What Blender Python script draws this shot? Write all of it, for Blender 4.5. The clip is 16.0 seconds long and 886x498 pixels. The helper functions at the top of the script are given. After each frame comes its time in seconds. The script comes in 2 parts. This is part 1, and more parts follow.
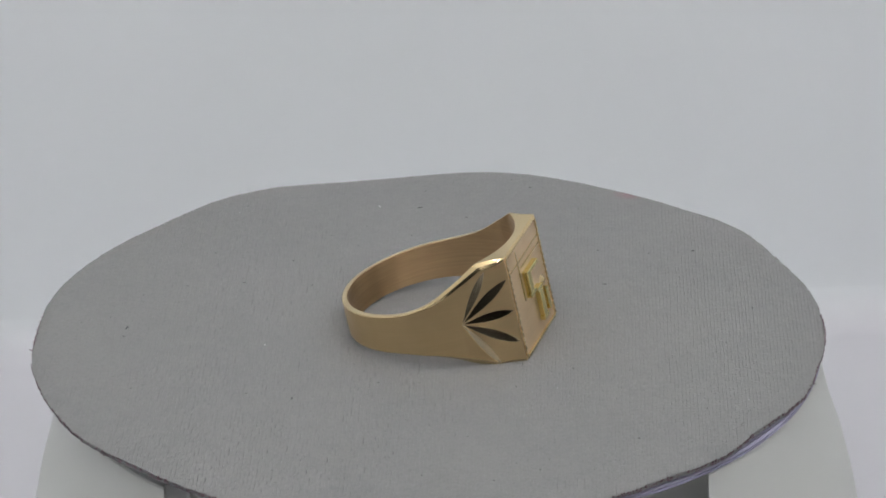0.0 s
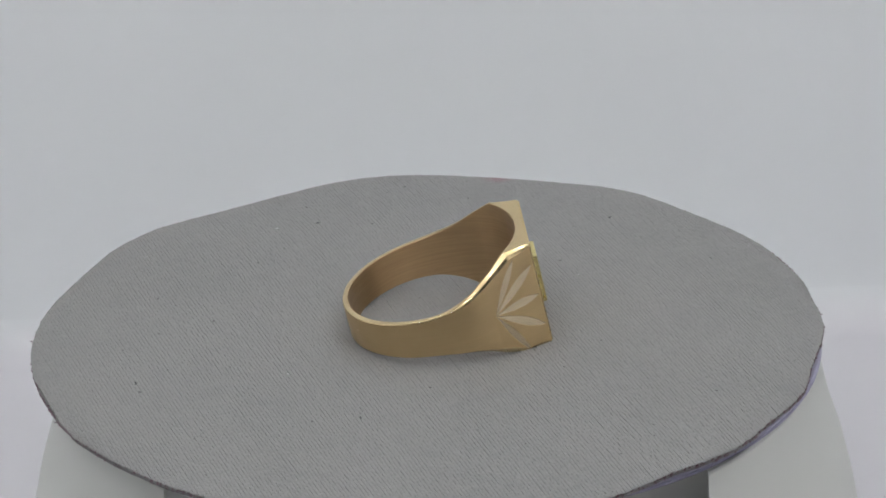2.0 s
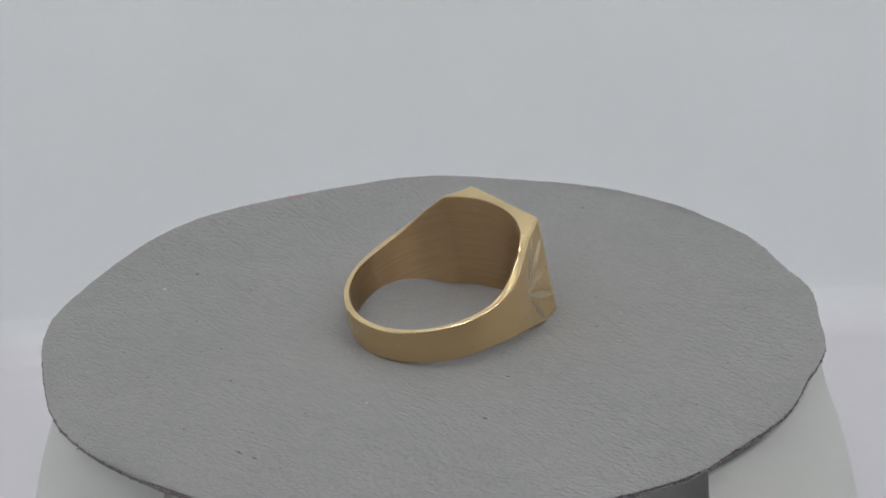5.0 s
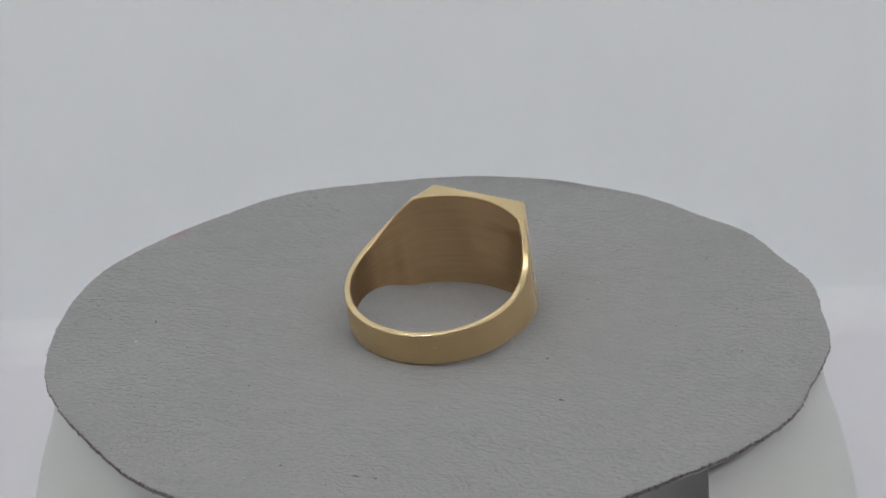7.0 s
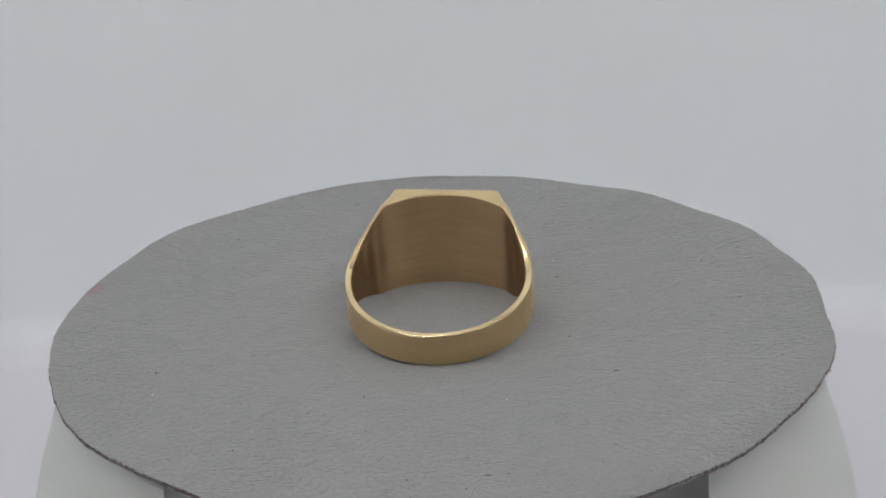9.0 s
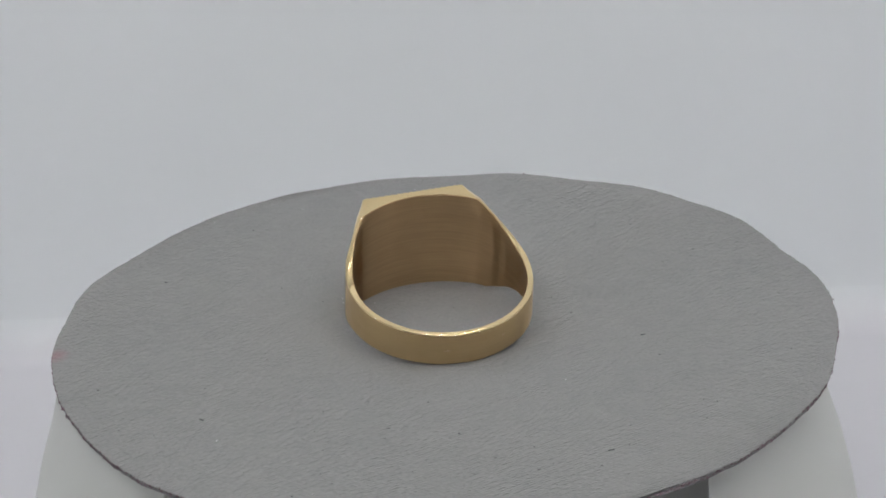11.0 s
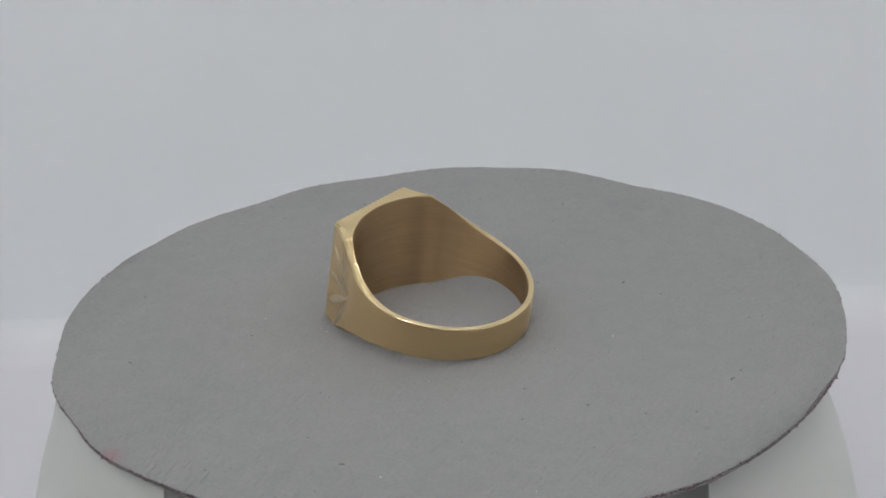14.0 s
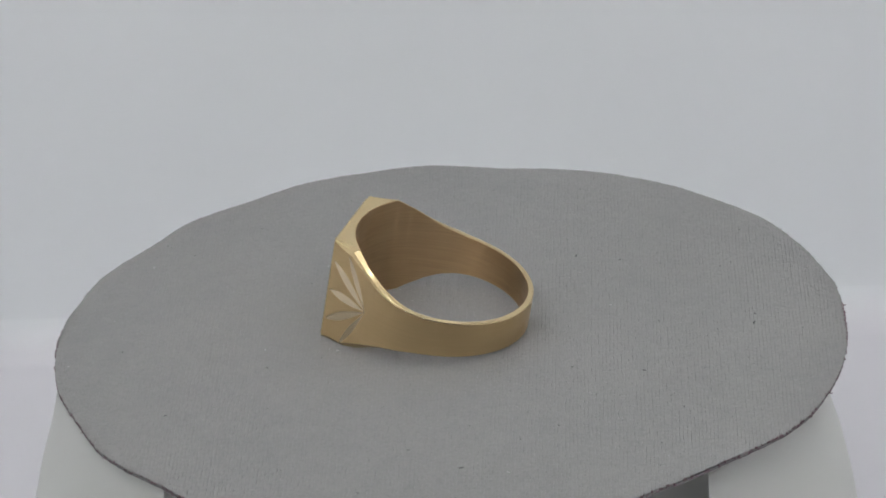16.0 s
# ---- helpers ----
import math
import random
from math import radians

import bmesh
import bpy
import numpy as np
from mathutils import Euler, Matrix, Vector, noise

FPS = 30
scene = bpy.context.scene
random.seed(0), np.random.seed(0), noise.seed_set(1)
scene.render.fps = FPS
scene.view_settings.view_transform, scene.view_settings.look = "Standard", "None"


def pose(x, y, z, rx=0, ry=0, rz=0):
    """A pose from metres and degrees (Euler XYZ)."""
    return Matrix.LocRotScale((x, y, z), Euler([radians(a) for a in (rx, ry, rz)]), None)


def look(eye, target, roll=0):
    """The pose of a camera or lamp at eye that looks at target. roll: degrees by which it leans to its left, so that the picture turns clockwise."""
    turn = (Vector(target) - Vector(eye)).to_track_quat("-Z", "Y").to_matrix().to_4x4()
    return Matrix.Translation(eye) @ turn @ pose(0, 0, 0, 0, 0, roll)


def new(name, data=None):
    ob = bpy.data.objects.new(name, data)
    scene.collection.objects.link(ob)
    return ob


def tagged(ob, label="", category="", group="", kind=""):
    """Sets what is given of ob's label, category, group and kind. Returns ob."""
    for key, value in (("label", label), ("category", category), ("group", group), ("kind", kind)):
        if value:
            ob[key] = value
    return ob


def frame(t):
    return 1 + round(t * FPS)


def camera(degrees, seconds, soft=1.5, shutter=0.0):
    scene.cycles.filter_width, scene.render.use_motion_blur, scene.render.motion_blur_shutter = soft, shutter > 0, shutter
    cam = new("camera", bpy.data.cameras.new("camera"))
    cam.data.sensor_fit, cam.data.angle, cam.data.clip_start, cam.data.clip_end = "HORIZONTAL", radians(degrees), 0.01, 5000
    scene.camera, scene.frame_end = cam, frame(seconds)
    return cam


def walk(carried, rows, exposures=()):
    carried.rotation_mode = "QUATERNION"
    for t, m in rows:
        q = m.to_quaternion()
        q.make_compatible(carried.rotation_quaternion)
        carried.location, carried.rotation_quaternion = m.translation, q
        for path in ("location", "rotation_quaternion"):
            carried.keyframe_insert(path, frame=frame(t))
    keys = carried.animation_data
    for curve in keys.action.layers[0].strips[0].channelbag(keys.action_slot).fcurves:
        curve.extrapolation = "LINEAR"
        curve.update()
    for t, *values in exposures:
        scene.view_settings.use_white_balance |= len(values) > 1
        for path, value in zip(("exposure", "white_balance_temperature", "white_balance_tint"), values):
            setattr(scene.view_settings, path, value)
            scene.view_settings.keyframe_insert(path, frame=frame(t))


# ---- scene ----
cam = camera(13.656, 16.0, soft=1.8)
MM = 0.001
EYE = Vector((0.0, -0.36849, 0.18613))
PITCH, YAW = radians(25.627), radians(0.12)
AIM = EYE + 0.4 * Vector((math.sin(YAW) * math.cos(PITCH), math.cos(YAW) * math.cos(PITCH), -math.sin(PITCH)))
STAND = look(EYE, AIM, -2.25)
walk(cam, [(0.0, STAND), (16.0, STAND)])
TURN = 11.2517          # degrees of the turntable a second

FLOOR_Z = -45 * MM
BACK_Y = 86 * MM


# ---- world and light ----
world = bpy.data.worlds.new("room_air")
scene.world = world
world.use_nodes = True
world.node_tree.nodes["Background"].inputs[0].default_value = (0.80, 0.88, 1.0, 1)
world.node_tree.nodes["Background"].inputs[1].default_value = 0.05
scene.view_settings.exposure = -0.05


LED_WHITE = (1.0, 0.982, 0.976)
# bars of single LEDs under the box's ceiling: where, what they face, watts
LED_BARS = (((0, -0.01, 0.243), (0, 0.03, 0.0), 0.196), ((0, -0.17, 0.243), (0, 0.086, 0.0), 0.342))


# ---- materials ----
def mat(name, colour, rough=0.5, metal=0.0):
    m = bpy.data.materials.new(name)
    m.use_nodes = True
    b = m.node_tree.nodes["Principled BSDF"]
    b.inputs["Base Color"].default_value = (*colour, 1)
    b.inputs["Roughness"].default_value = rough
    b.inputs["Metallic"].default_value = metal
    return m, m.node_tree, b


def node(nt, kind, **values):
    n = nt.nodes.new(kind)
    for k, v in values.items():
        n.inputs[k.replace("_", " ")].default_value = v
    return n


def noise_at(nt, scale, stretch=(1, 1, 1), detail=3.0, rough=0.5):
    co = nt.nodes.new("ShaderNodeTexCoord")
    mp = nt.nodes.new("ShaderNodeMapping")
    mp.inputs["Scale"].default_value = stretch
    nt.links.new(co.outputs["Object"], mp.inputs["Vector"])
    n = node(nt, "ShaderNodeTexNoise", Scale=scale, Detail=detail, Roughness=rough)
    nt.links.new(mp.outputs[0], n.inputs["Vector"])
    return n


def spread(nt, source, lo, hi, low=0.3, high=0.7):
    r = nt.nodes.new("ShaderNodeMapRange")
    for k, v in (("From Min", low), ("From Max", high), ("To Min", lo), ("To Max", hi)):
        r.inputs[k].default_value = v
    nt.links.new(source, r.inputs["Value"])
    return r.outputs[0]


def blend(nt, factor, a, b):
    m = nt.nodes.new("ShaderNodeMix")
    m.data_type = "RGBA"
    for socket, v in ((m.inputs[0], factor), (m.inputs[6], a), (m.inputs[7], b)):
        if isinstance(v, bpy.types.NodeSocket):
            nt.links.new(v, socket)
        else:
            socket.default_value = v if isinstance(v, float) else (*v, 1)
    return m.outputs[2]


def maths(nt, op, a, b=0.0):
    m = nt.nodes.new("ShaderNodeMath")
    m.operation = op
    for socket, v in ((m.inputs[0], a), (m.inputs[1], b)):
        if isinstance(v, bpy.types.NodeSocket):
            nt.links.new(v, socket)
        else:
            socket.default_value = v
    return m.outputs[0]


def bump(nt, b, height, distance, strength=1.0):
    n = nt.nodes.new("ShaderNodeBump")
    n.inputs["Strength"].default_value, n.inputs["Distance"].default_value = strength, distance
    nt.links.new(height, n.inputs["Height"])
    nt.links.new(n.outputs[0], b.inputs["Normal"])


def gold(name, colour, rough, streak, aniso=0.0, turn=0.25):
    """Gold alloy: lengthwise brushing round the finger hole, faint smudges."""
    m, nt, b = mat(name, colour, rough, 1.0)
    brush = noise_at(nt, 1.0, (120, 120, 5200), 3.0, 0.65)
    smudge = noise_at(nt, 420.0, (1, 1, 1), 3.0)
    nt.links.new(spread(nt, smudge.outputs[0], rough * 0.8, rough * 1.25), b.inputs["Roughness"])
    dark = tuple(c * 0.80 for c in colour)
    nt.links.new(blend(nt, spread(nt, brush.outputs[0], 0.0, streak), colour, dark), b.inputs["Base Color"])
    if aniso:
        tan = nt.nodes.new("ShaderNodeTangent")
        tan.direction_type, tan.axis = "RADIAL", "Z"
        nt.links.new(tan.outputs[0], b.inputs["Tangent"])
        b.inputs["Anisotropic"].default_value, b.inputs["Anisotropic Rotation"].default_value = aniso, turn
    return m


GOLD = (0.66, 0.49, 0.265)
gold_satin = gold("satin_gold", GOLD, 0.39, 0.25, 0.8)
gold_inner = gold("brushed_gold", (0.57, 0.40, 0.22), 0.38, 0.9, 1.0)
gold_polish = gold("polished_gold", (0.74, 0.58, 0.32), 0.20, 0.2)
gold_edge = gold("burnished_edge_gold", (0.76, 0.60, 0.34), 0.11, 0.2)
gold_cut = gold("mirror_gold", (0.88, 0.72, 0.48), 0.13, 0.1)
gold_yellow = gold("yellow_gold", (0.88, 0.76, 0.34), 0.16, 0.2)
gold_face = gold("sandblasted_gold", (0.80, 0.62, 0.40), 0.42, 0.3)


def fabric_material():
    """Grey ribbed knit: fuzz, slubs, and one pink smear at the rim."""
    m, nt, b = mat("grey_ribbed_knit", (0.34, 0.345, 0.34), 0.92)
    b.inputs["Sheen Weight"].default_value = 0.12
    co = nt.nodes.new("ShaderNodeTexCoord")
    fuzz = noise_at(nt, 2600.0, (1, 1, 1), 4.0, 0.75)
    mott = noise_at(nt, 420.0, (1, 1, 1), 5.0, 0.7)
    wide = noise_at(nt, 60.0, (1, 1, 1), 2.0)
    base = blend(nt, spread(nt, mott.outputs[0], 0.0, 1.0), (0.213, 0.2155, 0.218), (0.244, 0.244, 0.243))
    base = blend(nt, spread(nt, wide.outputs[0], 0.0, 0.5), base, (0.256, 0.253, 0.250))
    base = blend(nt, spread(nt, fuzz.outputs[0], 0.55, 0.0, 0.30, 0.50), base, (0.165, 0.167, 0.174))
    base = blend(nt, spread(nt, fuzz.outputs[0], 0.0, 0.3, 0.55, 0.75), base, (0.33, 0.325, 0.328))
    # the smear
    dot = nt.nodes.new("ShaderNodeVectorMath")
    dot.operation = "DISTANCE"
    nt.links.new(co.outputs["Object"], dot.inputs[0])
    dot.inputs[1].default_value = (43.0 * MM * math.cos(radians(57)), 43.0 * MM * math.sin(radians(57)), -0.0012)
    ragged = maths(nt, "ADD", dot.outputs["Value"], maths(nt, "MULTIPLY", mott.outputs[0], 0.0035))
    pink = spread(nt, ragged, 0.7, 0.0, 0.0016, 0.0040)
    base = blend(nt, pink, base, (0.30, 0.14, 0.175))
    nt.links.new(base, b.inputs["Base Color"])
    bump(nt, b, fuzz.outputs[0], 0.00007, 0.6)
    return m


fabric_mat = fabric_material()


def plain(name, colour, rough, vary=0.06, scale=60.0, grain=0.00001):
    m, nt, b = mat(name, colour, rough)
    n = noise_at(nt, scale, (1, 1, 1), 4.0)
    nt.links.new(blend(nt, spread(nt, n.outputs[0], 0.0, 1.0), tuple(c * (1 - vary) for c in colour), colour), b.inputs["Base Color"])
    g = noise_at(nt, 3000.0, (1, 1, 1), 2.0)
    bump(nt, b, g.outputs[0], grain, 0.3)
    return m


fray_mat = plain("purple_brown_thread", (0.23, 0.145, 0.175), 0.9, 0.4, 900.0)
lint_mat = plain("dark_lint", (0.085, 0.09, 0.095), 0.9, 0.3, 900.0)
pale_lint_mat = plain("pale_lint", (0.62, 0.63, 0.64), 0.9, 0.2, 900.0)
acrylic_mat = plain("lilac_acrylic", (0.40, 0.39, 0.52), 0.14, 0.08, 200.0)
film_mat = plain("dark_adhesive_film", (0.27, 0.255, 0.34), 0.4, 0.2, 300.0)
base_mat = plain("greenish_white_plastic", (0.655, 0.67, 0.635), 0.5, 0.04, 25.0)
panel_mat = plain("grey_plastic", (0.50, 0.51, 0.48), 0.5, 0.08, 80.0)
strip_mat = plain("light_grey_plastic", (0.58, 0.59, 0.565), 0.5, 0.06, 80.0)
wall_mat = plain("white_backdrop", (0.82, 0.85, 0.87), 0.8, 0.02, 9.0)
# same white sheet as the wall; its darker tone is shading put into colour
floor_mat = plain("shaded_white_sweep", (0.63, 0.625, 0.66), 0.7, 0.03, 9.0)
WALL, FLOOR_SHADED = (0.82, 0.85, 0.87), (0.63, 0.625, 0.66)


def bend_material():
    """The sheet's bend: shading painted by height, down to the darker, lilac-tinged floor tone."""
    m, nt, b = mat("shaded_sheet_bend", WALL, 0.8)
    co = nt.nodes.new("ShaderNodeTexCoord")
    sep = nt.nodes.new("ShaderNodeSeparateXYZ")
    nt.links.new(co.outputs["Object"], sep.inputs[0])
    nt.links.new(blend(nt, spread(nt, sep.outputs[2], 0.0, 1.0, FLOOR_Z, FLOOR_Z + 4.5 * MM), FLOOR_SHADED, WALL), b.inputs["Base Color"])
    return m


bend_mat = bend_material()
box_mat = plain("white_box_lining", (0.78, 0.79, 0.80), 0.7, 0.04, 12.0)
room_mat = plain("dim_room_paint", (0.10, 0.10, 0.105), 0.8, 0.1, 3.0)
housing_mat = plain("grey_lamp_housing", (0.45, 0.46, 0.47), 0.5, 0.05, 60.0)


# ---- mesh helpers ----
def part(name, bm, material, parent=None, label=""):
    me = bpy.data.meshes.new(name)
    bmesh.ops.recalc_face_normals(bm, faces=bm.faces)
    bm.to_mesh(me)
    bm.free()
    me.materials.append(material)
    ob = new(name, me)
    if parent:
        ob.parent = parent
    if label:
        ob["label"] = label
    return ob


def box_bm(x0, x1, y0, y1, z0, z1, bevel=0.0, segments=2):
    bm = bmesh.new()
    bmesh.ops.create_cube(bm, size=1.0)
    for v in bm.verts:
        v.co = Vector((x0 + (v.co.x + 0.5) * (x1 - x0), y0 + (v.co.y + 0.5) * (y1 - y0), z0 + (v.co.z + 0.5) * (z1 - z0)))
    if bevel:
        bmesh.ops.bevel(bm, geom=bm.edges[:], offset=bevel, segments=segments, affect="EDGES", profile=0.5)
    return bm


def lathe_bm(profile, steps):
    """A closed profile of (radius, height) turned round z."""
    bm = bmesh.new()
    rings = []
    for i in range(steps):
        a = 2 * math.pi * i / steps
        rings.append([bm.verts.new((p[0] * math.cos(a), p[0] * math.sin(a), p[1])) for p in profile])
    n = len(profile)
    for i in range(steps):
        p, q = rings[i], rings[(i + 1) % steps]
        for k in range(n):
            bm.faces.new((p[k], q[k], q[(k + 1) % n], p[(k + 1) % n]))
    return bm


def smooth(ob, angle=35):
    bm = bmesh.new()
    bm.from_mesh(ob.data)
    for f in bm.faces:
        f.smooth = True
    for e in bm.edges:
        e.smooth = len(e.link_faces) == 2 and e.calc_face_angle(0) < radians(angle)
    bm.to_mesh(ob.data)
    bm.free()
    return ob


# ---- the setting: photo box and room ----
HALF, FRONT, TOP = 0.21, -0.26, 0.25


def setting():
    z = FLOOR_Z
    tagged(part("floor", box_bm(-HALF, HALF, FRONT, BACK_Y, z - 3 * MM, z), floor_mat), "white glossy sheet floor of a small photo box, shading in its colour", "floor", kind="structure")
    tagged(part("wall_back", box_bm(-HALF, HALF, BACK_Y, BACK_Y + 3 * MM, z - 3 * MM, TOP), wall_mat), "pale grey-white back wall of a photo box", "wall", kind="structure")
    for name, x0, x1 in (("wall_left", -HALF - 3 * MM, -HALF), ("wall_right", HALF, HALF + 3 * MM)):
        tagged(part(name, box_bm(x0, x1, FRONT, BACK_Y + 3 * MM, z - 3 * MM, TOP), box_mat), "white side wall of a photo box", "wall", kind="structure")
    tagged(part("ceiling", box_bm(-HALF - 3 * MM, HALF + 3 * MM, FRONT, BACK_Y + 3 * MM, TOP, TOP + 3 * MM), box_mat), "white ceiling of a photo box", "ceiling", kind="structure")
    # soft cove where the sheet bends up
    bm = bmesh.new()
    R, n = 5 * MM, 16
    rows = []
    for i in range(n + 1):
        a = radians(90 * i / n)
        y, zz = BACK_Y - R + R * math.sin(a) - 0.02 * MM, z + R - R * math.cos(a) + 0.02 * MM
        rows.append([bm.verts.new((x, y, zz)) for x in (-HALF, HALF)])
    back = [bm.verts.new((x, BACK_Y - 0.02 * MM, z + 0.02 * MM)) for x in (-HALF, HALF)]
    for p, q in zip(rows, rows[1:]):
        bm.faces.new((p[0], p[1], q[1], q[0]))
    bm.faces.new((rows[0][0], rows[0][1], back[1], back[0]))
    bm.faces.new((rows[-1][0], rows[-1][1], back[1], back[0]))
    bm.faces.new([r[0] for r in rows] + [back[0]])
    bm.faces.new([r[1] for r in rows] + [back[1]])
    smooth(tagged(part("trim", bm, bend_mat), "curved white bend between floor and back wall, with painted shading", "trim", kind="structure"), 30)
    # the dim room round the box
    for name, b in (("wall_north", (-1.5, 1.5, 1.5, 1.55, -0.8, 1.6)), ("wall_south", (-1.5, 1.5, -1.85, -1.8, -0.8, 1.6)),
                    ("wall_west", (-1.55, -1.5, -1.85, 1.55, -0.8, 1.6)), ("wall_east", (1.5, 1.55, -1.85, 1.55, -0.8, 1.6)),
                    ("room_floor", (-1.55, 1.55, -1.85, 1.55, -0.85, -0.8)), ("room_ceiling", (-1.55, 1.55, -1.85, 1.55, 1.6, 1.65))):
        tagged(part(name, box_bm(*b), room_mat), "plain dim wall of the room round the photo box", "wall", kind="structure")
    tagged(part("table", box_bm(-0.6, 0.6, -0.7, 0.4, z - 40 * MM, z - 3.2 * MM, 3 * MM), room_mat), "dark table under the photo box", "table", kind="structure")


setting()


# ---- lamps in the box ----
def led_bar(watts):
    """A slim housing with a row of single glowing LEDs on its face."""
    bar = new("led_bar")
    part("housing", box_bm(-0.18, 0.18, -0.009, 0.009, 0.0, 0.002, 0.0004), housing_mat, bar)
    count, side = 14, 0.004
    led, nt, b = mat("white_led", (0.9, 0.9, 0.9), 0.4)
    b.inputs["Emission Color"].default_value = (*LED_WHITE, 1)
    b.inputs["Emission Strength"].default_value = watts / (math.pi * count * side * side)
    for i in range(count):
        x = 0.025 * (i - (count - 1) / 2)
        part("led", box_bm(x - side / 2, x + side / 2, -side / 2, side / 2, -0.0003, -0.00002), led, bar)
    return bar


def lamps():
    for eye, aim, watts in LED_BARS:
        bar = led_bar(watts)
        bar.matrix_world = look(eye, aim)
        tagged(bar, "grey bar with a row of white LEDs", "lamp", "led bars")


lamps()


# ---- the turntable's base ----
def turntable_base():
    base = new("turntable_base")
    # a shell wall, open at the front, on a broad foot
    wall = [(41.6, -2.4), (42.1, -2.4), (42.3, -2.6), (42.8, -5.5), (43.2, -7.6), (43.9, -10.6), (45.3, -15), (46.5, -20), (47.3, -24.5), (47.2, -30), (41.6, -30)]
    steps, bm, rings = 140, bmesh.new(), []
    for i in range(steps + 1):
        row = []
        for r, z in wall:
            # a slot with parallel cheeks
            a0, a1 = -math.acos(27.6 / r), math.pi + math.acos(29.2 / r)
            a = a0 + (a1 - a0) * i / steps
            row.append(bm.verts.new((r * math.cos(a) * MM, r * math.sin(a) * MM, z * MM)))
        rings.append(row)
    for p, q in zip(rings, rings[1:]):
        for k in range(len(wall)):
            n = (k + 1) % len(wall)
            bm.faces.new((p[k], q[k], q[n], p[n]))
    bm.faces.new(rings[0])
    bm.faces.new(rings[-1])
    shell = smooth(part("shell", bm, base_mat, base), 30)
    foot = part("foot", lathe_bm([(r * MM, z * MM) for r, z in ((1, -30), (46.6, -30), (47.6, -31), (48.6, -36), (49.4, -44.4), (48.9, -45.0), (1, -45.0))], 160), base_mat, base)
    smooth(foot, 30)
    shell.location = foot.location = (-0.2 * MM, 0, 0)
    # the square grey drive box on top, with a pale rib at one front corner
    part("drive_box", box_bm(-27.1 * MM, 28.2 * MM, -26 * MM, 26 * MM, -30.1 * MM, -4.3 * MM, 0.3 * MM), panel_mat, base, "plain mid-grey square drive box")
    part("corner_rib", box_bm(-29.7 * MM, -27.1 * MM, -26.2 * MM, 20 * MM, -30.1 * MM, -4.4 * MM, 0.25 * MM), strip_mat, base, "pale grey plastic rib")
    shaft = part("shaft", lathe_bm([(0.5 * MM, -4.4 * MM), (5 * MM, -4.4 * MM), (5 * MM, -3.4 * MM), (0.5 * MM, -3.4 * MM)], 32), strip_mat, base)
    smooth(shaft, 40)
    return tagged(base, "greenish-white round plastic turntable base with grey drive box", "turntable")


turntable_base()


# ---- the turning plate and the cloth on it ----
def plate():
    top = new("round_plate")
    prof = [(1, -2.55), (40.6, -2.55), (41.1, -2.45), (41.25, -2.3), (41.1, -2.2), (41.15, -2.1), (41.25, -1.9), (41.1, -1.75), (1, -1.75)]
    smooth(part("disc", lathe_bm([(r * MM, z * MM) for r, z in prof], 240), acrylic_mat, top), 30)
    prof = [(1, -1.75), (40.95, -1.75), (41.0, -1.55), (1, -1.55)]
    smooth(part("film", lathe_bm([(r * MM, z * MM) for r, z in prof], 240), film_mat, top, "dark adhesive film"), 30)
    # it sits a little askew on its shaft
    lean = Matrix.Rotation(radians(-1.15), 4, Vector((math.cos(radians(-68.8)), math.sin(radians(-68.8)), 0)))
    for ob in top.children:
        ob.matrix_basis = Matrix.Translation((1.2 * MM, -0.5 * MM, 0.42 * MM)) @ lean
    return tagged(top, "round lilac acrylic plate under grey cloth", "plate")


WAVES_R = ((1, 1.286, 169.8), (2, 0.389, 19.9), (3, 0.081, 110.8), (4, 0.057, -36.5), (5, 0.032, 42.3), (6, 0.078, -104.8), (7, 0.094, -37.9), (8, 0.058, -179.6), (9, 0.059, -28.4), (11, 0.041, 140.3), (12, 0.080, 30.6), (13, 0.016, 76.2), (14, 0.060, 106.0), (15, 0.056, 56.7), (16, 0.029, -24.4), (17, 0.102, -86.9), (18, 0.078, -150.5))
WAVES_Z = ((1, 0.948, -145.8), (2, 0.021, -105.5), (3, 0.012, -49.7), (4, 0.103, 124.3), (5, 0.136, -26.8), (6, 0.052, 11.1), (7, 0.150, 159.7), (8, 0.113, -78.6), (9, 0.129, -8.6))


def rim_r(a):
    r = 43.716 + sum(k * math.cos(n * a - radians(p)) for n, k, p in WAVES_R)
    r += 0.10 * noise.noise((17 * math.cos(a), 17 * math.sin(a), 0.4))
    return r + 0.10 * noise.noise((60 * math.cos(a), 60 * math.sin(a), 8.4))


def rim_z(a):
    return -0.729 + sum(k * math.cos(n * a - radians(p)) for n, k, p in WAVES_Z)


def cloth_z(r, a):
    """Height of the cloth's top in mm."""
    k = r / 43.85
    flat = min(1.0, max(0.0, (r - 14) / 30))
    ripple = 0.05 * noise.noise((r * math.cos(a) * 0.15, r * math.sin(a) * 0.15, 2.0)) * flat
    return rim_z(a) * flat ** 2 * (0.4 + 0.6 * k) + ripple


RIB = 0.40      # mm from rib to rib


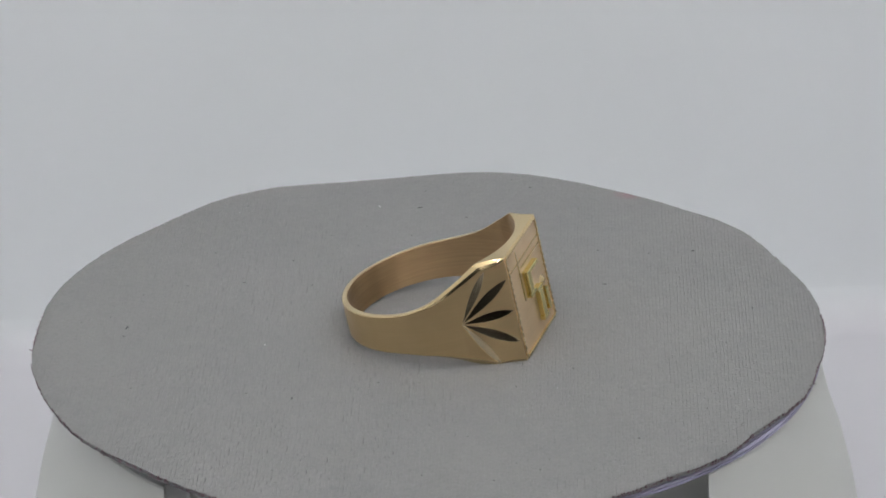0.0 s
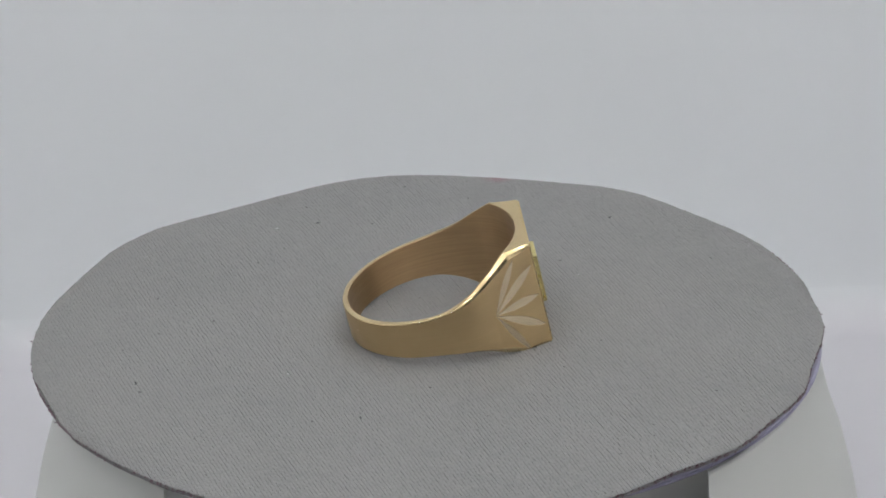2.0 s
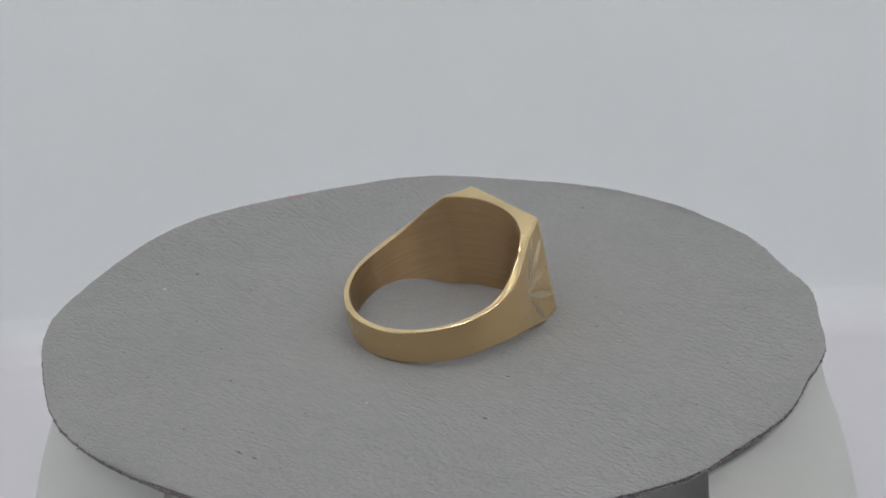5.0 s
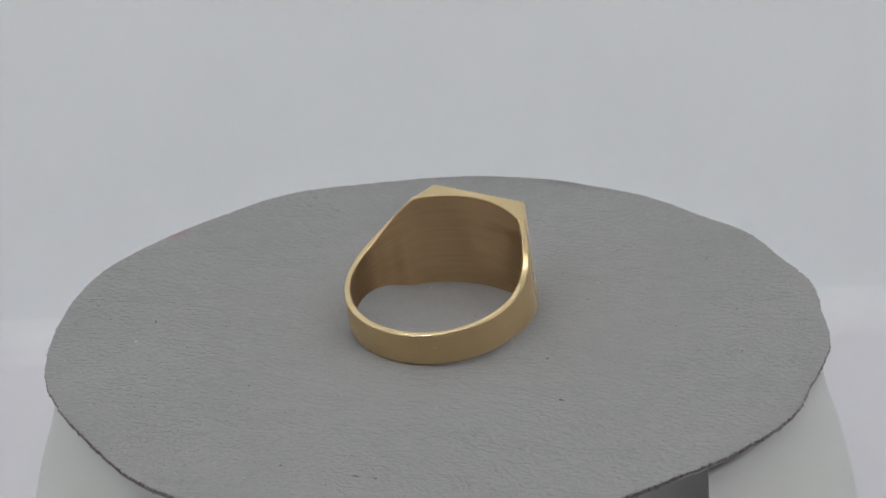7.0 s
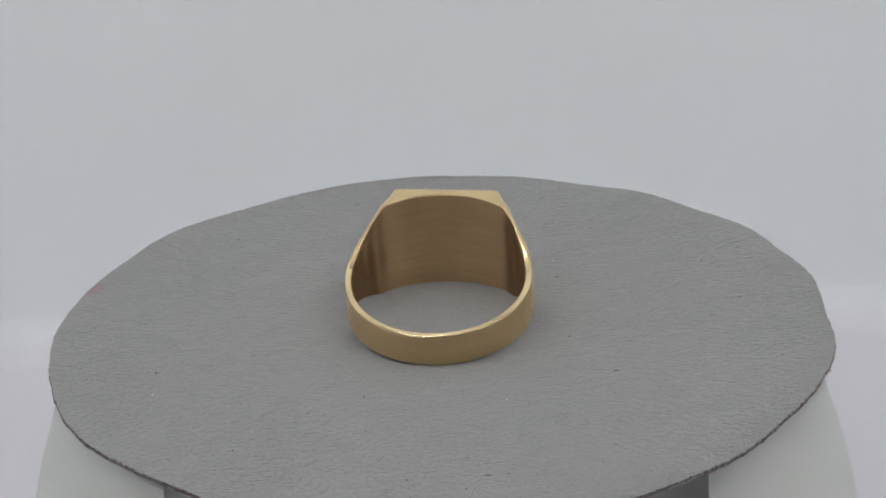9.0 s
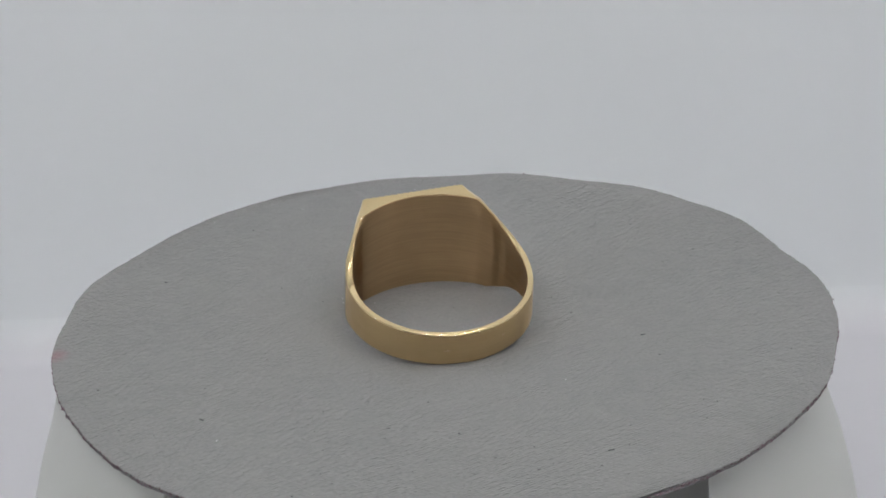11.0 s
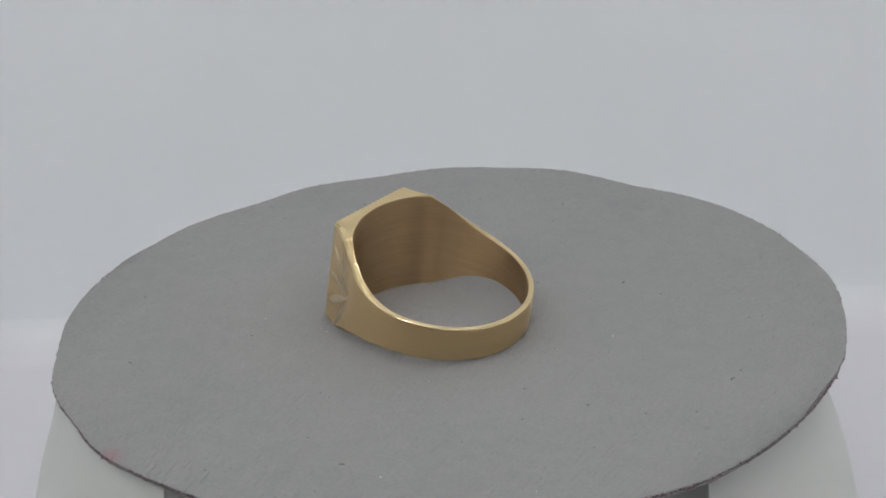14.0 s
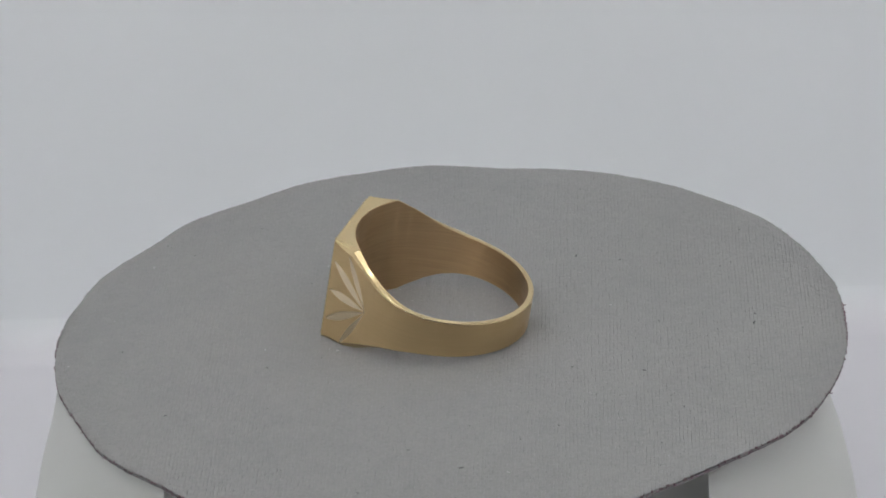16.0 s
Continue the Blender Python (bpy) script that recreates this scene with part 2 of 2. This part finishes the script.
def ribs(thing):
    """The knit's face: round ribs side by side, with uneven gaps between them."""
    turns = 1440
    outline = [rim_r(2 * math.pi * i / turns) for i in range(turns)]
    drop = [rim_z(2 * math.pi * i / turns) for i in range(turns)]

    skew = radians(-3.0)
    index = lambda a: ((a + skew) % (2 * math.pi)) / (2 * math.pi) * turns

    def reach(x, sign):
        lo, hi = 0.0, 48.0
        for _ in range(16):
            y = (lo + hi) / 2
            if math.hypot(x, y) < outline[int(index(math.atan2(sign * y, x))) % turns]:
                lo = y
            else:
                hi = y
        return lo

    # across one rib: place and height of a rounded thread
    profile = ((0.0, -1.0), (0.035, -1.0), (0.07, -0.02), (0.5, 0.0), (0.97, -0.02))
    count, long = int(2 * 45 / RIB), 380
    rnd = random.Random(11)
    cs, sn = math.cos(skew), math.sin(skew)
    verts, faces, lines = [], [], 0
    for i in range(count):
        x = -45 + i * RIB
        if not -outline[turns // 2] + 0.02 < x < outline[0] - 0.02 - RIB:
            continue
        # one gap value a stitch
        raw = [rnd.random() for _ in range(long + 2)]
        gaps, sway, rise = [], [], []
        y0, y1 = -reach(x, -1), reach(x, 1)
        for j in range(long + 1):
            y = y0 + (y1 - y0) * j / long
            wear = 0.55 + 0.9 * noise.noise((x * 0.09, y * 0.09, 6.0))
            g = raw[j + 1] * 3.4 - 1.7
            gaps.append(min(1.0, max(0.08, g * max(0.5, wear) + 0.12)))
            sway.append(0.10 * noise.noise((x * 0.25, y * 0.15, 1.7)) + 0.06 * (raw[j] - 0.5))
            rise.append(0.05 * noise.noise((x * 0.15, y * 0.15, 2.0)) + 0.028 * (raw[j + 1] - 0.5))
        for f, dip in profile:
            xf = x + f * RIB
            e0, e1 = -reach(xf, -1), reach(xf, 1)
            for j in range(long + 1):
                y = e0 + (e1 - e0) * j / long
                r = math.hypot(xf, y)
                q = index(math.atan2(y, xf))
                flat = min(1.0, max(0.0, (r - 14) / 30))
                d0, d1 = drop[int(q) % turns], drop[(int(q) + 1) % turns]
                z = (d0 + (d1 - d0) * (q % 1)) * flat ** 2 * (0.4 + 0.6 * r / 43.85) + rise[j] * flat
                xx = xf + sway[j]
                verts.append(((xx * cs - y * sn) * MM, (xx * sn + y * cs) * MM, (z + dip * 0.24 * gaps[j]) * MM))
            lines += 1
    for i in range(lines - 1):
        b, c = i * (long + 1), (i + 1) * (long + 1)
        for j in range(long):
            faces.append((b + j, c + j, c + j + 1, b + j + 1))
    me = bpy.data.meshes.new("rib")
    me.from_pydata(verts, [], faces)
    me.materials.append(fabric_mat)
    ob = new("rib", me)
    ob.parent = thing
    return ob


def cloth():
    thing = new("cloth_disc")
    steps, turns = 60, 720
    bm = bmesh.new()
    def ring_of(rr, dz):
        out = []
        for i in range(turns):
            a = 2 * math.pi * i / turns
            r = rr * rim_r(a)
            out.append(bm.verts.new((r * math.cos(a) * MM, r * math.sin(a) * MM, (cloth_z(r, a) + dz - (0.2 if rr > 0.995 else 0.52)) * MM)))
        return out
    rings = [ring_of(k / steps, 0.0) for k in range(1, steps)]
    rings.append(ring_of(0.9975, -0.01))
    rings.append(ring_of(0.9996, -0.08))
    rings.append(ring_of(1.0, -0.2))
    rings.append(ring_of(0.999, -0.32))
    low = bm.verts.new((0, 0, -0.0009))
    for p, q in zip(rings, rings[1:]):
        for i in range(turns):
            bm.faces.new((p[i], q[i], q[(i + 1) % turns], p[(i + 1) % turns]))
    mid = bm.verts.new((0, 0, -0.00052))
    for i in range(turns):
        bm.faces.new((mid, rings[0][i], rings[0][(i + 1) % turns]))
        bm.faces.new((low, rings[-1][(i + 1) % turns], rings[-1][i]))
    smooth(part("backing", bm, fabric_mat, thing), 50)
    tagged(ribs(thing), kind="stuff")
    # cut edge: short purple-brown thread ends
    rnd = random.Random(7)
    bm = bmesh.new()
    for i in range(2600):
        a = 2 * math.pi * rnd.random()
        thick = 0.5 + 0.5 * noise.noise((6 * math.cos(a), 6 * math.sin(a), 5.0))
        if rnd.random() > 0.35 + thick:
            continue
        r = rim_r(a) - 0.03
        p = Vector((r * math.cos(a), r * math.sin(a), cloth_z(r, a) - 0.08 - 0.35 * rnd.random())) * MM
        size = (0.05 + 0.09 * rnd.random() ** 2) * MM
        m = Matrix.Translation(p) @ Euler((rnd.random() * 6, rnd.random() * 6, rnd.random() * 6)).to_matrix().to_4x4() @ Matrix.Diagonal((size * 1.7, size * 0.8, size * 0.7, 1))
        bmesh.ops.create_icosphere(bm, subdivisions=1, radius=1.0, matrix=m)
    tagged(part("frayed_edge", bm, fray_mat, thing, "purple-brown frayed thread ends"), kind="stuff")
    # a few longer loose threads at the edge
    for deg, length in ((-204 + 360, 0.9), (182, 0.8), (117, 0.5), (-20, 0.6), (240, 0.6), (75, 0.5)):
        a = radians(deg)
        r = rim_r(a)
        bm = bmesh.new()
        bmesh.ops.create_cone(bm, cap_ends=True, segments=6, radius1=0.11 * MM, radius2=0.05 * MM, depth=length * MM)
        for v in bm.verts:
            v.co.x += 40 * v.co.z ** 2
        ob = part("loose_thread", bm, fray_mat, thing)
        ob.matrix_world = Matrix.Translation(Vector((r * math.cos(a), r * math.sin(a), cloth_z(r, a) - 0.3)) * MM) @ pose(0, 0, 0, 80, 0, deg + 75)
    # lint on the cloth
    spots = [(35.0, -184.3, 1.0), (20.9, 24.5, 0.7), (27.4, 116.4, 0.6), (28.6, 82.5, 0.7), (32.2, 93.0, 1.3), (35.1, 176.2, 1.1), (22.9, -134.9, 1.3), (25.7, -145.2, 0.6)]
    bm, pale = bmesh.new(), bmesh.new()
    for i in range(105):
        if i < len(spots):
            r, deg, k = spots[i]
            a = radians(deg)
        else:
            r, a, k = 41.5 * math.sqrt(rnd.random()), 2 * math.pi * rnd.random(), 0.25 + 0.65 * rnd.random() ** 3
        p = Vector((r * math.cos(a), r * math.sin(a), cloth_z(r, a) + 0.03)) * MM
        m = Matrix.Translation(p) @ pose(0, 0, 0, 0, 0, 360 * rnd.random()) @ Matrix.Diagonal((0.30 * k * MM, 0.085 * k * MM, 0.05 * MM, 1))
        bmesh.ops.create_icosphere(pale if i > 20 and i % 5 == 0 else bm, subdivisions=1, radius=1.0, matrix=m)
    tagged(part("lint", bm, lint_mat, thing, "dark specks of lint"), kind="stuff")
    tagged(part("pale_lint", pale, pale_lint_mat, thing, "pale specks of lint"), kind="stuff")
    return tagged(thing, "grey ribbed knit cloth disc with frayed purple edge", "cloth")


# ---- the signet ring ----
FACE_U, FACE_V, FACE_W = 11.15, 5.88, 6.2      # crown: distance, half width, half height in mm
SIDE_U, SIDE_V = 5.85, 8.78                     # where the flat shoulder meets the band
R_IN, R_OUT = 9.66, 10.34
SIDE = Vector((SIDE_U - FACE_U, SIDE_V - FACE_V))
HEIGHTS = ((0, 6.2), (40, 6.2), (49, 5.3), (57, 4.55), (67, 3.6), (76, 2.95), (88, 2.45), (100, 2.25), (118, 2.12), (145, 2.0), (180, 2.0))
# leaf cuts: end along the flat from the crown's edge (0) to the apex (1), end height in mm, half width
LEAVES = ((0.04, 0.0, 0.50), (0.05, 3.7, 0.52), (0.04, -3.75, 0.50), (0.40, 5.3, 0.42), (0.45, -5.8, 0.36))


def half_height(deg):
    d = abs(deg)
    for (a, p), (b, q) in zip(HEIGHTS, HEIGHTS[1:]):
        if d <= b:
            k = (d - a) / (b - a)
            return p + (q - p) * k
    return HEIGHTS[-1][1]


def soft_height(deg):
    # crisp where the crown's top breaks into the shoulder, soft along the band
    wide = 0.8 + 3.2 * min(1.0, max(0.0, (abs(deg) - 44) / 8))
    return sum(half_height(min(180, abs(deg) + o * wide)) for o in (-1, -0.5, 0, 0.5, 1)) / 5


HOLE = ((0, 0.50), (28, 0.55), (40, 0.62), (50, 0.42), (62, 0.14), (74, 0.0), (180, 0.0))


def hole_r(deg):
    """Inner radius: the finger hole widens a little under the crown."""
    d = abs(deg)
    for (a, p), (b, q) in zip(HOLE, HOLE[1:]):
        if d <= b:
            k = (d - a) / (b - a)
            return R_IN + p + (q - p) * k * k * (3 - 2 * k)
    return R_IN


def leaf_depth(s, w):
    """Depth of the V cuts at s (0 crown edge, 1 apex) and height w."""
    length = SIDE.length
    px, py = (1 - s) * length, w
    best = 0.0
    for end, ew, half in LEAVES:
        ex, ey = (1 - end) * length, ew
        n2 = ex * ex + ey * ey
        k = (px * ex + py * ey) / n2
        if 0 < k < 1:
            n = math.sqrt(n2)
            off = (py * ex - px * ey) / n * (-1 if ew < -4 else 1)
            wide = half * math.sin(math.pi * k ** 1.35) ** 0.8
            if abs(off) < wide:
                best = max(best, (wide + off) * 0.125)
    return best


def plan():
    """Stations round the ring: outline point (u, v), degrees, normal, place on the flat or None."""
    half = []
    for i in range(25):
        v = FACE_V * i / 24
        half.append((FACE_U, v, (1, 0), None))
    nrm = Vector((-SIDE.y, SIDE.x)).normalized()
    nrm = (-nrm.x, -nrm.y) if nrm.x < 0 else (nrm.x, nrm.y)
    for i in range(1, 121):
        s = i / 120
        half.append((FACE_U + SIDE.x * s, FACE_V + SIDE.y * s, nrm, s))
    start = math.degrees(math.atan2(SIDE_V, SIDE_U))
    r0 = math.hypot(SIDE_U, SIDE_V)
    for i in range(1, 101):
        d = start + (180 - start) * i / 100
        k = min(1.0, (d - start) / 45)
        r = r0 + (R_OUT - r0) * (k * k * (3 - 2 * k))
        half.append((r * math.cos(radians(d)), r * math.sin(radians(d)), (math.cos(radians(d)), math.sin(radians(d))), None))
    other = [(u, -v, (n[0], -n[1]), s) for u, v, n, s in reversed(half[1:-1])]
    return half + other


def ring_body():
    stations, M, NI = plan(), 150, 8
    verts, faces, kinds = [], [], []
    for u, v, n, s in stations:
        deg = math.degrees(math.atan2(v, u))
        d = abs(deg)
        h = soft_height(deg)
        # two polished chamfers along the shoulders' edges: a steep lower one, a broad upper one
        ri, ro = hole_r(deg), math.hypot(u, v)
        if d < 27.4:
            cw, cr = 0.07, 0.07
        elif d < 100:
            k = math.sin(math.pi * min(1.0, max(0.0, (d - 27.4) / 56)) ** 0.55)
            cw, cr = 0.06 + 0.62 * k, 0.06 + 0.80 * k
        else:
            cw, cr = 0.12, 0.13
        if 80 < d < 100:
            f = (d - 80) / 20
            cw, cr = cw + (0.12 - cw) * f, cr + (0.13 - cr) * f
        cr = min(cr, (ro - ri) * 0.74)
        c, sn = math.cos(radians(deg)), math.sin(radians(deg))
        sec = []
        for k in range(M + 1):
            w = (-1 + 2 * k / M) * (h - cw)
            dep = leaf_depth(s, w) if s is not None else 0.0
            sec.append((u - n[0] * dep, v - n[1] * dep, w))
        e = 0.09
        top = [(ro - 0.28 * cr, h - 0.45 * cw), (ro - cr, h), ((ro - cr + ri + e) / 2, h), (ri + e, h), (ri + 0.3 * e, h - 0.3 * e), (ri, h - e)]
        sec += [(r * c, r * sn, w) for r, w in top]
        sec += [(ri * c, ri * sn, (h - e) * (1 - 2 * k / NI)) for k in range(1, NI)]
        sec += [(r * c, r * sn, -w) for r, w in reversed(top)]
        verts += sec
    L, n = M + 1 + 6 + NI - 1 + 6, len(stations)
    for i in range(n):
        j = (i + 1) % n
        s = stations[i][3] if stations[i][3] is not None else stations[j][3]
        flat = stations[i][3] is not None or stations[j][3] is not None
        for k in range(L):
            k2 = (k + 1) % L
            faces.append((i * L + k, i * L + k2, j * L + k2, j * L + k))
            if k < M:
                cut = flat and leaf_depth(s, verts[i * L + k][2]) > 0.0
                face = abs(stations[i][0] - FACE_U) < 1e-6 and abs(stations[j][0] - FACE_U) < 1e-6
                kinds.append(3 if cut else 4 if face else 0)
            elif k < M + 4 or k >= M + 6 + NI + 1:
                kinds.append(5 if abs(math.atan2(stations[i][1], stations[i][0])) > radians(82) else 1)
            else:
                kinds.append(2)
    me = bpy.data.meshes.new("band")
    me.from_pydata([Vector(p) * MM for p in verts], [], faces)
    for m in (gold_satin, gold_polish, gold_inner, gold_cut, gold_face, gold_edge):
        me.materials.append(m)
    me.polygons.foreach_set("material_index", kinds)
    bm = bmesh.new()
    bm.from_mesh(me)
    bmesh.ops.recalc_face_normals(bm, faces=bm.faces)
    for f in bm.faces:
        f.smooth = f.material_index != 3
    for ed in bm.edges:
        mid = (ed.verts[0].co + ed.verts[1].co) / 2
        rolled = abs(math.atan2(mid.y, mid.x)) > radians(75) and all(f.material_index in (0, 1, 5) for f in ed.link_faces)
        carved = sum(f.material_index == 3 for f in ed.link_faces) == 1
        ed.smooth = not carved and ed.calc_face_angle(0) < radians(70 if rolled else 13)
    bm.to_mesh(me)
    bm.free()
    return new("band", me)


def bar_bm(v0, v1, w0, w1, up, lift=0.0, turn=0.0, bevel=0.07):
    """A raised bar on the crown, in the ring's own axes."""
    bm = box_bm(-0.15 * MM, (up + lift) * MM, -(v1 - v0) / 2 * MM, (v1 - v0) / 2 * MM, -(w1 - w0) / 2 * MM, (w1 - w0) / 2 * MM, bevel * MM, 2)
    m = Matrix.Translation(Vector((FACE_U, (v0 + v1) / 2, (w0 + w1) / 2)) * MM) @ Matrix.Rotation(turn, 4, "X")
    bmesh.ops.transform(bm, matrix=m, verts=bm.verts)
    return bm


def signet_ring():
    ring = new("signet_ring")
    tilt = pose(0, 0, 3.95 * MM, 0, -11.0, 0)
    place = pose(0, 0, 0, 0, 0, -18.6) @ pose(-0.1 * MM, -0.2 * MM, 0) @ tilt
    made = [ring_body()]
    # raised initials, as plain bars
    for bars in (((-1.5, -0.4, -0.2, 2.4), (-1.7, 0.2, -0.6, -0.1), (-0.4, 2.4, 1.9, 2.4)),
                 ((1.0, 2.0, -4.1, -0.8), (0.5, 2.0, -1.0, -0.5), (0.8, 2.4, -4.5, -4.0), (2.9, 3.6, -4.1, -1.5))):
        bm = bmesh.new()
        for b in bars:
            one = bar_bm(*b, 0.62)
            tmp = bpy.data.meshes.new("bar")
            one.to_mesh(tmp)
            one.free()
            bm.from_mesh(tmp)
            bpy.data.meshes.remove(tmp)
        ob = part("raised_initial", bm, gold_yellow, None, "yellow gold raised bars")
        made.append(ob)
    # a small star between them
    bm = bmesh.new()
    bmesh.ops.create_cone(bm, cap_ends=True, segments=8, radius1=0.7 * MM, radius2=0.15 * MM, depth=0.4 * MM,
                          matrix=Matrix.Translation(Vector((FACE_U + 0.18, 3.7, -0.9)) * MM) @ Matrix.Rotation(radians(90), 4, "Y"))
    made.append(part("stud", bm, gold_polish))
    # engraved lines, as slim raised wires beside their cuts
    for v0, v1, w0, w1 in ((-2.45, -2.2, -0.6, 5.3), (-5.0, 5.2, 3.82, 4.0), (-1.6, 5.2, 3.0, 3.15)):
        made.append(part("engraved_line", bar_bm(v0, v1, w0, w1, 0.07, 0, 0, 0.03), gold_polish))
    # milled border: slanting nicks all round the crown
    for i in range(15):
        t = -1 + 2 * (i + 0.5) / 15
        for v, w, turn in ((t * 5.45, 5.93, 0.35), (t * 5.45, -5.93, 0.35), (5.5, t * 5.9, 1.9), (-5.5, t * 5.9, 1.9)):
            made.append(part("border_nick", bar_bm(v - 0.36, v + 0.36, w - 0.15, w + 0.15, 0.15, 0, turn, 0.05), gold_polish))
    # a stamped mark and a fainter one on the back of the band: small crossed strokes
    for deg, w, k in ((168.5, -0.1, 1.0), (206.0, 0.3, 0.6)):
        bm = bmesh.new()
        a = radians(deg)
        for turn, off, long in ((40, 0.0, 0.34), (-50, 0.05, 0.26), (15, -0.28, 0.2), (-20, 0.3, 0.16)):
            seat = Matrix.Rotation(a, 4, "Z") @ Matrix.Translation(Vector((R_OUT, off * k, w)) * MM) @ Matrix.Rotation(radians(turn), 4, "X")
            bmesh.ops.create_cube(bm, size=1.0, matrix=seat @ Matrix.Diagonal((0.05 * MM, long * k * MM, 0.07 * MM, 1)))
        made.append(part("stamped_mark", bm, gold_face))
    for ob in made:
        ob.parent = ring
        ob.matrix_basis = place
    return tagged(ring, "yellow gold signet ring with leaf-cut shoulders on grey cloth", "ring")


plate_thing, cloth_thing, ring_thing = plate(), cloth(), signet_ring()


def motions():
    rows = [(i * 0.5, pose(0, 0, 0, 0, 0, TURN * i * 0.5)) for i in range(33)]
    for thing in (plate_thing, cloth_thing, ring_thing):
        walk(thing, rows)


motions()
